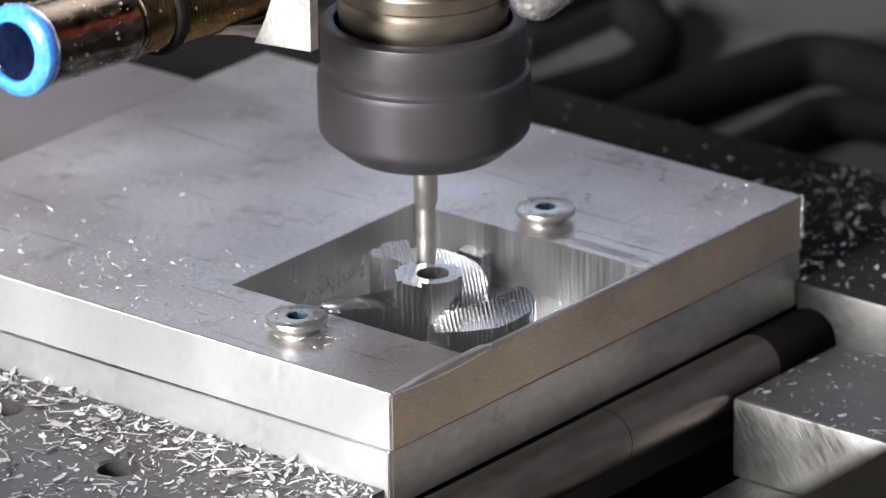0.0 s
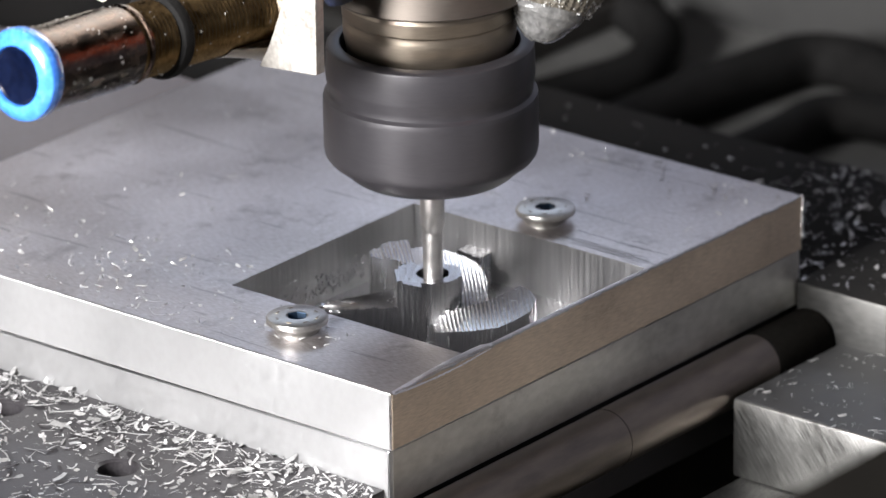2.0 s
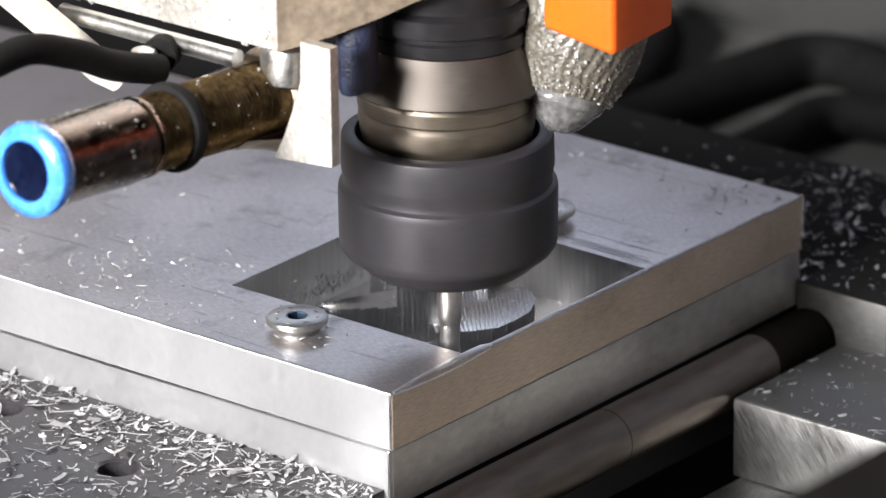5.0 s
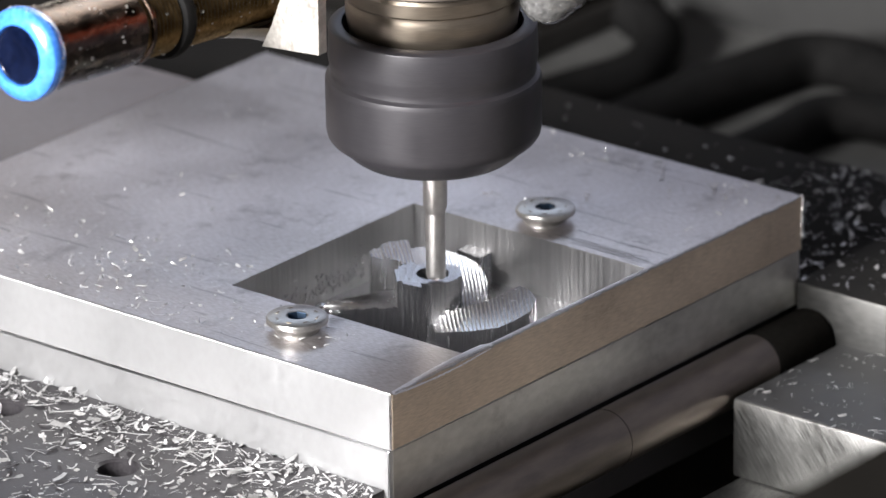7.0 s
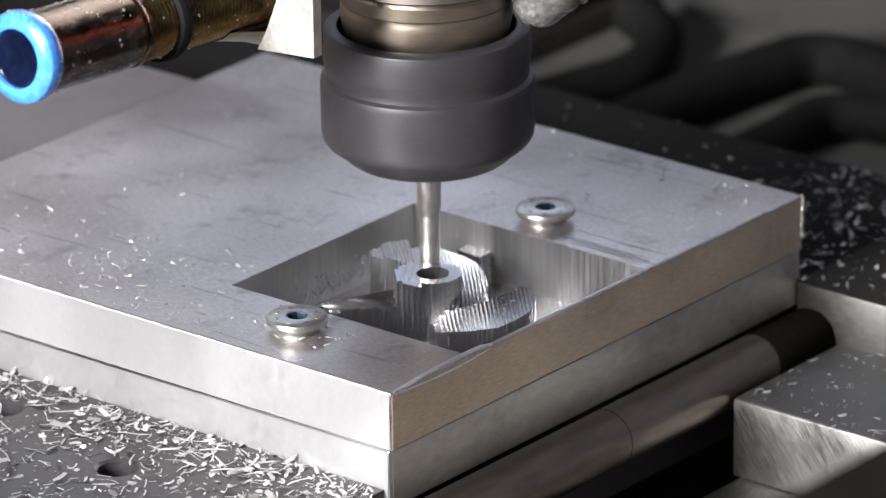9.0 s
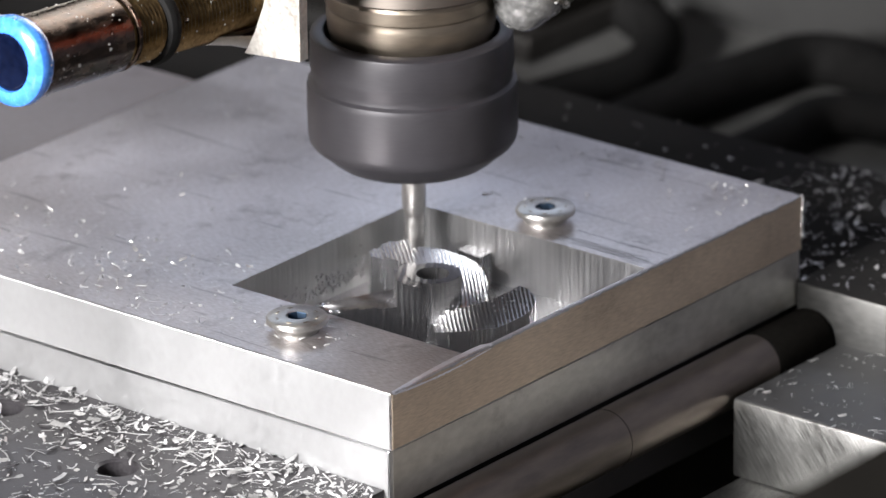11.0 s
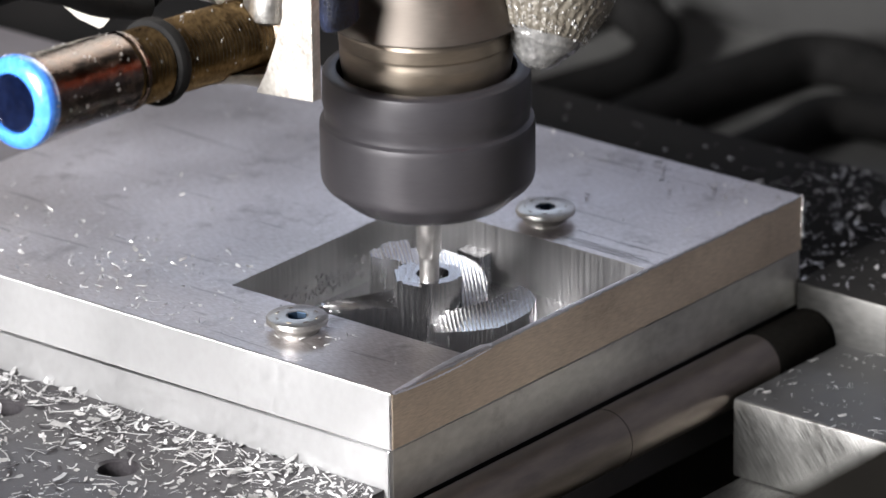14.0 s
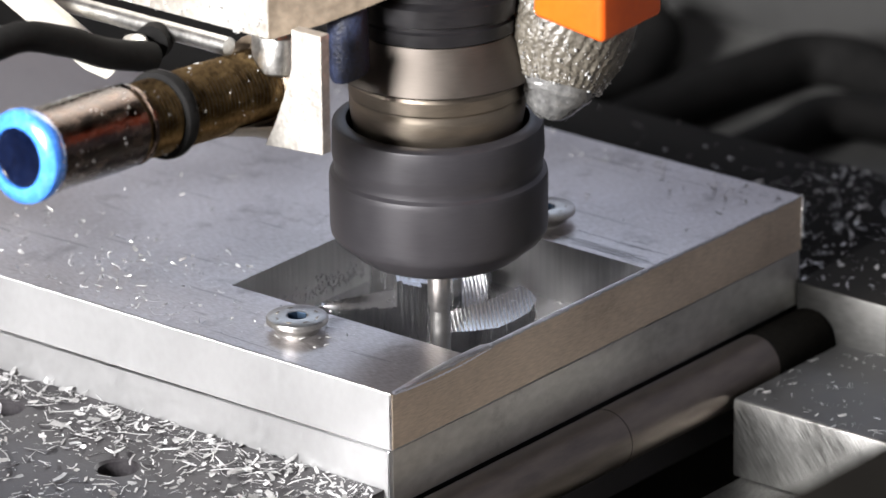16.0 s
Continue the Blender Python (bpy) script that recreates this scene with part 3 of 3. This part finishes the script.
# ---- the spindle ----
def build_spindle():
    """Its origin is the tip of the cutter."""
    s = thing("milling_spindle", (62.5, 42, -4.3), "milling spindle with black collet nut and slim end mill", "milling spindle")
    nut = bm_new()
    lathe(nut, [(3.4, 27.4), (9, 26.9), (15.2, 26.6), (15.9, 26.75), (17.2, 27.7), (17.6, 28.2), (20.6, 30.6), (21.3, 31.6), (21.55, 33.0),
                (21.6, 42.6), (21.55, 43.4), (21.4, 44.0), (20.95, 44.3), (20.6, 44.6), (20.5, 45.2), (20.6, 46.0), (20.9, 47.6), (20.98, 48.2), (20.8, 54.0), (20.7, 54.3), (20.3, 54.6), (18.4, 55.0), (18.1, 54.9), (17.9, 54.4), (17.6, 51), (16.1, 46)], 96, None, False)
    part("collet_nut", nut, M_NUT, s, "matt black collet nut")
    hold = bm_new()
    lathe(hold, [(15.6, 48), (16.9, 54.6), (17.2, 56.6), (17.35, 58.0), (17.35, 59.6), (17.2, 60.0), (17.2, 60.6), (17.5, 61.0), (17.55, 63.6), (17.3, 64.0), (17.3, 65.9)], 96)
    part("holder_neck", hold, M_STEEL, s, "bronze-tinted turned steel neck")
    fl = bm_new()
    lathe(fl, [(17.1, 65.2), (19.8, 65.3), (20.1, 65.7), (16.7, 74.6), (14, 74.8)], 96)
    part("flange", fl, M_FLANGE, s, "turned steel flange")
    bl = bm_new()
    lathe(bl, [(16.5, 74.7), (17.0, 75.0), (17.0, 77.4), (16.4, 77.8), (16.4, 78.6), (17.3, 79.0), (17.4, 82.5), (16, 83.5), (15, 130)], 96)
    part("spindle_nose", bl, M_NOSE, s, "black spindle nose")
    # housing out of view, added to block rear light and reflections on the plate
    mot = bm_new()
    lathe(mot, [(16, 104), (34, 104.5), (37, 106), (38, 109), (38, 228), (36, 231), (8, 232)], 64)
    part("unseen_housing", mot, M_DARK, s, "unseen dark round spindle housing that blocks rear light")
    sh = bm_new()
    lathe(sh, [(3.0, 30), (2.95, 25.8), (2.7, 24.2), (2.5, 22.5), (2.45, 15.4), (2.1, 14.7), (2.0, 14)], 40)
    part("tool_shank", sh, M_CARBIDE, s, "polished carbide shank")
    cut = bm_new()
    rings = []
    n = 32
    for i in range(31):
        z = 14.3 * i / 30
        ring = []
        for k in range(n):
            a = 2 * math.pi * k / n
            r = 2.0 * (1 if z > 0.3 else 0.88)
            ring.append(cut.verts.new((r * math.cos(a), r * math.sin(a), z)))
        rings.append(ring)
    for a, b in zip(rings, rings[1:]):
        for k in range(n):
            cut.faces.new((a[k], a[(k + 1) % n], b[(k + 1) % n], b[k]))
    cut.faces.new(rings[0])
    cut.faces.new(rings[-1])
    part("cutter", cut, M_CARBIDE, s, "fluted carbide cutter")

    # head casting above, with its arched front plate
    cast = box(bm_new(), -39.3, 9.3, 79.8, -24, 84, 170, 0.5)
    part("head_casting", cast, M_HEAD, s, "bright cast aluminium head")
    arch = bm_new()
    K = Vector((-39.2, 9.2, 0))
    run = Vector((math.cos(radians(-42)), math.sin(radians(-42)), 0))
    back = Vector((-run.y, run.x, 0))
    low = [(0.0, 79.8), (10, 82.2), (20, 85.5), (26, 88.0), (36, 91.5), (48, 93.8), (62, 95.5)]
    loop = [(a, b) for a, b in low] + [(62, 190), (0, 190)]
    fr = [arch.verts.new(K + run * a + Vector((0, 0, b))) for a, b in loop]
    bk = [arch.verts.new(K + run * a + back * 3.5 + Vector((0, 0, b + 1))) for a, b in loop]
    arch.faces.new(fr)
    arch.faces.new(bk)
    for i in range(len(loop)):
        j = (i + 1) % len(loop)
        arch.faces.new((fr[i], fr[j], bk[j], bk[i]))
    part("front_plate", arch, M_GREASE, s, "greasy arched front plate")
    sc = bm_new()
    lathe(sc, [(2.5, 72.4), (5.0, 72.4), (5.6, 73.0), (5.6, 79.0), (5.3, 79.8)], 40, Matrix.Translation((-34.3, 10.6, 0)))
    part("clamp_screw", sc, M_BRIGHT, s, "shiny cap screw")
    # hanging bracket plate
    br = bm_new()
    loop = [(-5.2, 60.2), (9.3, 59.0), (6.6, 64), (4.2, 70), (2.2, 76), (2.0, 84), (-5.2, 84)]
    fr = [br.verts.new((-41.0, a, b)) for a, b in loop]
    bk = [br.verts.new((-38.6, a, b)) for a, b in loop]
    br.faces.new(fr)
    br.faces.new(bk)
    for i in range(len(loop)):
        j = (i + 1) % len(loop)
        br.faces.new((fr[i], fr[j], bk[j], bk[i]))
    part("bracket_plate", br, M_HEAD, s, "bright chip-flecked bracket plate")

    # sensor tube with its threaded end and blue lens cup
    axis = along((-24, 15.8, 67.2), (-102.3, 16.0, 73.2))
    t = bm_new()
    prof = []
    for i in range(40):
        prof += [(7.0, 9 + i * 1.05), (7.4, 9.52 + i * 1.05)]
    lathe(t, prof, 48, axis)
    part("threaded_tube", t, M_BRASS, s, "brassy threaded tube")
    t = bm_new()
    lathe(t, [(7.1, 50.5), (7.9, 51), (8.0, 53), (8.1, 54), (8.1, 72), (8.3, 73), (8.3, 76)], 48, axis)
    part("tube_barrel", t, M_RUST, s, "grimy chromed barrel")
    for a in (49.0,):
        rg = bm_new()
        lathe(rg, [(7.3, a - 0.6), (7.9, a - 0.4), (7.9, a + 0.4), (7.3, a + 0.6)], 48, axis, False)
        part("grip_ring", rg, M_RUST, s)
    rg = bm_new()
    lathe(rg, [(7.1, 37.6), (8.4, 37.8), (8.7, 38.6), (8.7, 39.6), (8.4, 40.4), (7.1, 40.6)], 48, axis, False)
    part("rubber_ring", rg, M_RUBBER, s, "black rubber ring")
    cup = bm_new()
    lathe(cup, [(7.5, 74.8), (8.6, 75.2), (9.0, 76.2), (9.1, 77.4), (8.8, 78.4), (8.0, 79.1), (6.6, 79.6), (5.9, 79.5), (5.7, 79.0), (5.6, 77)], 48, axis, False)
    cup_ob = part("lens_cup", cup, M_BLUE, s, "glossy blue plastic lens cup")
    lens = bm_new()
    lathe(lens, [(5.7, 78.8), (5.2, 78.9), (4.4, 78.4), (3.0, 76.2), (2.2, 76.0), (1.0, 75.9), (0.2, 75.9)], 40, axis)
    part("lens", lens, M_LENS, cup_ob, "dark glossy lens")
    nut6 = bm_new()
    lathe(nut6, [(7.3, 2.0), (9.4, 2.0), (10.3, 2.8), (10.3, 8.4), (9.6, 9.2), (7.3, 9.2)], 6, axis @ pose(0, 0, 0, 0, 0, 14), False)
    part("hex_nut", nut6, M_GREASE, s, "worn gold-tinted hex nut")
    lug = bm_new()
    lathe(lug, [(7.2, 9.0), (9.6, 9.1), (9.9, 9.5), (9.7, 10.4), (8.4, 11.6), (7.2, 12.0)], 40, axis, False)
    part("clamp_ring", lug, M_GREASE, s, "worn gold-tinted clamp ring")
    lip = bm_new()
    lathe(lip, [(7.6, 24), (8.2, 20.5), (9.6, 14), (11.0, 9.8), (11.3, 8.8), (10.6, 7.8), (7.6, 7.6), (7.6, 24)], 64, axis, False)
    # only the lower third of the cradle's rim is there
    drop = [v for v in lip.verts if v.co.z > (67.2 - 4.6 + 0.0764 * (-24 - v.co.x))]
    bmesh.ops.delete(lip, geom=drop, context="VERTS")
    part("cradle_rim", lip, M_CRADLE, s, "worn pale gold cradle rim under the tube")
    rnd = random.Random(17)
    dust = bm_new()
    for _ in range(150):
        a, ang = rnd.uniform(9, 80), rnd.uniform(0, 6.283)
        r = 7.4 if a < 51 else (8.15 if a < 74 else 9.1)
        c = axis @ Vector((r * math.cos(ang), r * math.sin(ang), a))
        w = rnd.choice((0.08, 0.12, 0.16, 0.3))
        box(dust, c.x - w, c.y - w * rnd.random(), c.z - w, c.x + w * rnd.random(), c.y + w, c.z + w * rnd.random())
    for _ in range(120):
        y, z, w = rnd.uniform(10, 80), 79.8 + abs(rnd.gauss(0, 4)), rnd.choice((0.15, 0.25, 0.45))
        box(dust, -39.3 - w * 0.6, y - w, z - w, -39.2, y + w * rnd.random(), z + w * rnd.random())
    tagged(part("chip_dust", dust, M_CHIP, s, "tiny bright chips clinging to the head"), kind="stuff")
    # cable, rods and fittings by the head
    part("cable", sweep(bm_new(), bend([(-160, 28, 30), (-133, 30, 63), (-106, 32, 84), (-86, 33, 88), (-72, 32, 84), (-62, 31, 79), (-50, 30, 75)]), 3.0, 18), M_RUBBER, s, "thick black cable")
    part("cream_tube", sweep(bm_new(), [(-66, 70, 98), (-42, 52, 68), (-39.5, 50, 65)], [3.2, 3.2, 2.2], 24), M_CREAM, s, "cream painted tube")
    part("support_rod", sweep(bm_new(), [(-42, 62, 77.6), (-42, 17, 77.6)], 1.8, 20), M_BRIGHT, s, "shiny steel rod")
    part("knob", sweep(bm_new(), [(-44, 34, 76), (-48, 32, 76.5)], 3.6, 20), M_RUBBER, s, "black knob")
    ball = bm_new()
    lathe(ball, [(0.4, -3.2), (2.2, -2.6), (3.1, -1), (3.1, 1), (2.2, 2.6), (0.4, 3.2)], 20, Matrix.Translation((-51, 33, 76)))
    part("ball_stud", ball, M_BRIGHT, s, "steel ball stud")
    hose = bm_new()
    sweep(hose, bend([(-23.4, 2.4, 70.2), (-23.7, 2.5, 72), (-23.9, 2.5, 80), (-23, 4, 98)]), [2.6] + [4.0] * 24, 20)
    part("blue_hose", hose, M_NAVY, s, "grimy dark blue hose end")
    # orange holder with the crusted nozzle, in front of the spindle
    NEARER = Vector((-18.0, -14.75, 9.1))
    ob = bm_new()
    box(ob, 13.3, -29.0, 72.7, 32.2, -11.8, 112, 1.2, None, 3)
    for v in ob.verts:
        v.co += RIGHT * 0.7 + NEARER + Vector((0, 0, 0.13 * (v.co.y + 29.0) + 0.05 * (v.co.x - 13.3) - 1.5))
    part("nozzle_holder", ob, M_ORANGE, s, "orange plastic nozzle holder")
    nz = bm_new()
    rnd = random.Random(9)
    spine = bend([(38.6, -5.0, 78.5), (36.5, -6.0, 72.2), (34.3, -7.1, 66.0), (32.3, -7.5, 61.3), (30.3, -7.6, 57.2), (29.0, -7.7, 54.6)], 14)
    girth = [13.2, 13.2, 13.0, 11.9, 9.9, 8.6]
    rings = []
    for i, p in enumerate(spine):
        f = min(i / 14, 4.999)
        g = girth[int(f)] + (girth[int(f) + 1] - girth[int(f)]) * (f % 1)
        m = along(p, spine[i + 1] if i + 1 < len(spine) else p * 2 - spine[i - 1])
        ring = []
        for k in range(180):
            a = 2 * math.pi * k / 180
            # knurl of beads in upright rows, clogged in places
            knurl = 0.20 * math.cos(36 * a + 0.02 * i) * (0.55 + 0.45 * math.cos(i * 1.6))
            ring.append(nz.verts.new(m @ Vector(((g + knurl) * math.cos(a), (g + knurl) * math.sin(a), 0)) + Vector((rnd.uniform(-1, 1), rnd.uniform(-1, 1), rnd.uniform(-1, 1))) * 0.09))
        rings.append(ring)
    for a, b in zip(rings, rings[1:]):
        for k in range(180):
            nz.faces.new((a[k], a[(k + 1) % 180], b[(k + 1) % 180], b[k]))
    nz.faces.new(rings[0])
    nz.faces.new(rings[-1])
    spout = bm_new()
    sweep(spout, bend([(29.4, -7.7, 55.3), (28.4, -7.65, 53.4), (27.6, -7.6, 51.9), (26.4, -7.5, 49.9), (25.7, -7.4, 48.7), (25.6, -7.4, 48.5)], 6),
          [8.3 - 0.14 * i if i < 8 else 7.2 - 0.21 * (i - 7) - 0.006 * (i - 7) ** 2 for i in range(31)], 48)
    for v in spout.verts:
        v.co += Vector((rnd.uniform(-1, 1), rnd.uniform(-1, 1), rnd.uniform(-1, 1))) * 0.13
    grains = bm_new()
    nz.verts.ensure_lookup_table()
    for _ in range(620):
        c, w = nz.verts[rnd.randrange(len(nz.verts))].co, rnd.choice((0.1, 0.14, 0.2, 0.34))
        box(grains, c.x - w, c.y - w * rnd.random(), c.z - w, c.x + w * rnd.random(), c.y + w, c.z + w * rnd.random())
    shift = RIGHT * -1.3 + NEARER - Vector((0, 0, 0.5))
    for b in (nz, spout, grains):
        for v in b.verts:
            v.co += shift
    hose_ob = part("knurled_nozzle", nz, M_CRUST, s, "knurled clear nozzle crusted with chips")
    part("spout", spout, M_SPOUT, hose_ob, "cloudy clear plastic spout")
    tagged(part("chip_grains", grains, M_CHIP, hose_ob, "glittering chip grains"), kind="stuff")
    return s


# ---- chips ----
def chip(bm, x, y, z, size, rnd, lean=0.8):
    """One flat flake, straight needle or small crumb."""
    kind = rnd.random()
    if kind < 0.34:
        L, w, n, curl, arch = size * rnd.uniform(0.8, 1.9), size * rnd.uniform(0.15, 0.36), 3, rnd.uniform(-0.35, 0.35), rnd.uniform(-0.5, 0.5)
    elif kind < 0.58:
        L, w, n, curl, arch = size * rnd.uniform(1.4, 3.4), size * rnd.uniform(0.05, 0.12), 5, rnd.uniform(-0.22, 0.22), rnd.uniform(-0.15, 0.15)
    else:
        L, w, n, curl, arch = size * rnd.uniform(0.25, 0.6), size * rnd.uniform(0.08, 0.2), 2, rnd.uniform(-0.8, 0.8), rnd.uniform(-0.5, 0.5)
    a, rise, roll = rnd.uniform(0, 6.28), rnd.gauss(0, 0.22 * lean), rnd.uniform(-lean, lean) * 0.75
    px, py, pz = x, y, z + 0.06 + w * abs(math.sin(roll)) + rnd.random() * 0.25 * size
    prev = None
    for i in range(n + 1):
        ww = w * (rnd.uniform(0.4, 1.0) if i in (0, n) else rnd.uniform(0.8, 1.1))
        ox, oy, oz = -math.sin(a) * ww * math.cos(roll), math.cos(a) * ww * math.cos(roll), ww * math.sin(roll)
        A = bm.verts.new((px - ox, py - oy, max(z + 0.02, pz - oz)))
        B = bm.verts.new((px + ox, py + oy, max(z + 0.02, pz + oz)))
        if prev:
            bm.faces.new((prev[0], A, B, prev[1]))
        prev = A, B
        a += curl
        rise += arch / n
        px += math.cos(a) * math.cos(rise) * L / n
        py += math.sin(a) * math.cos(rise) * L / n
        pz = max(z + 0.06, pz + math.sin(rise) * L / n)


def chips(name, count, area, z, size, seed, label, clear=None, lean=0.8):
    bm, rnd = bm_new(), random.Random(seed)
    k = 0
    while k < count:
        x, y = rnd.uniform(area[0], area[2]), rnd.uniform(area[1], area[3])
        if clear and not clear(x, y, rnd):
            continue
        if z == TABLE_Z and any(math.hypot(x - a, y - b) < 5.2 for a, b in HOLES):
            continue
        for _ in range(rnd.choice((1, 1, 1, 2, 4))):
            chip(bm, x + rnd.gauss(0, size * 0.8), y + rnd.gauss(0, size * 0.8), z, size * rnd.choice((0.3, 0.45, 0.6, 0.8, 1.0, 1.35)), rnd, lean)
        k += 1
    tagged(new(name, mesh_of(name, bm, M_CHIP, False)), label, "metal chips", kind="stuff")


def build_chips():
    chips("table_chips", 1900, (-75, 2, -1, 135), TABLE_Z, 1.45, 11, "bright curled aluminium chips on the black table",
          lambda x, y, r: r.random() < 0.12 + 0.88 * math.exp(x / 14))
    chips("deck_chips", 900, (135.5, -22, 195, 110), -18.9, 0.95, 12, "aluminium chips on the dark rear deck", lambda x, y, r: (y > 0.5 or x < 200) and r.random() < (0.10 if y > 40 else 0.9))
    chips("block_chips", 130, (97.5, -55, 133, -11.5), -30.05, 0.9, 13, "aluminium chips on the vise block")
    chips("plate_specks", 1050, (1.5, 2, 133, 144), 0.04, 0.8, 14, "small aluminium specks on the plate top",
          lambda x, y, r: not (PX0 - 2 < x < PX1 + 2 and y < PY1 + 2) and (x > 95 or y > 60 or x < 22) and r.random() < (0.95 if (x < 34 and y > 24) or x > 122 else 0.12 if x > 95 else 0.05), 1.4)


build_room()
build_workpiece()
far_screw = build_screw((90.6, 33.3, 0), 12)
near_screw = build_screw((13.9, 35.3, 0), 40)
build_table()
build_blocks()
build_background()
build_dark_fill()
build_tray()
spindle = build_spindle()
build_chips()

# seconds, and the place of the cutter's tip
TIP = [
    (0.00, 62.45, 41.99, -4.25),
    (0.30, 59.32, 38.86, -5.59),
    (0.50, 57.24, 36.78, 0.18),
    (0.80, 55.40, 34.94, -4.24),
    (1.00, 54.17, 33.71, -5.73),
    (1.50, 53.65, 33.19, -12.35),
    (1.70, 53.34, 32.88, -10.00),
    (2.00, 52.88, 32.42, -4.30),
    (2.20, 50.37, 29.91, -1.68),
    (2.50, 46.61, 26.15, -0.56),
    (2.80, 45.61, 25.15, -7.31),
    (3.00, 44.94, 24.48, -7.86),
    (3.50, 41.82, 21.36, -12.35),
    (3.80, 36.26, 15.80, -12.35),
    (4.00, 32.55, 12.09, -12.35),
    (4.20, 30.31, 9.85, -12.35),
    (4.60, 28.60, 8.00, -12.30),
    (5.00, 32.00, 11.20, -12.30),
    (5.50, 41.39, 20.44, -12.30),
    (5.90, 45.81, 24.86, -11.58),
    (6.30, 47.43, 26.48, -6.36),
    (6.50, 47.18, 26.23, -3.49),
    (6.80, 49.78, 28.83, -1.55),
    (7.00, 51.52, 30.57, 0.57),
    (7.20, 52.33, 31.38, -6.52),
    (7.50, 53.55, 32.60, -9.33),
    (7.70, 53.99, 33.04, -14.05),
    (8.00, 54.66, 33.71, -8.64),
    (8.20, 54.33, 33.38, -6.44),
    (8.50, 53.84, 32.89, 0.62),
    (9.00, 60.31, 39.36, -4.48),
    (9.20, 62.65, 41.70, -3.32),
    (9.50, 68.57, 47.62, -3.60),
    (10.00, 73.25, 52.30, -10.59),
    (10.25, 78.00, 57.00, -12.30),
    (10.75, 79.00, 58.40, -12.30),
    (11.00, 73.60, 54.30, -12.30),
    (11.30, 70.58, 51.35, -12.35),
    (11.50, 69.77, 50.54, -9.17),
    (12.00, 65.38, 46.15, -2.19),
    (12.20, 62.54, 43.31, -4.20),
    (12.50, 58.28, 39.05, -4.71),
    (12.80, 54.34, 35.11, 1.23),
    (13.00, 51.72, 32.48, 0.82),
    (13.20, 52.08, 32.85, -4.07),
    (13.50, 52.63, 33.40, -9.23),
    (13.80, 51.93, 32.70, -12.35),
    (14.00, 51.46, 32.23, -9.33),
    (14.50, 49.40, 30.17, 0.58),
    (15.00, 45.06, 25.83, -4.57),
    (15.50, 40.71, 21.48, -8.39),
    (16.00, 36.41, 17.18, -12.35),
]


def motions():
    walk(spindle, [(t, at(x, y, z)) for t, x, y, z in TIP])


motions()
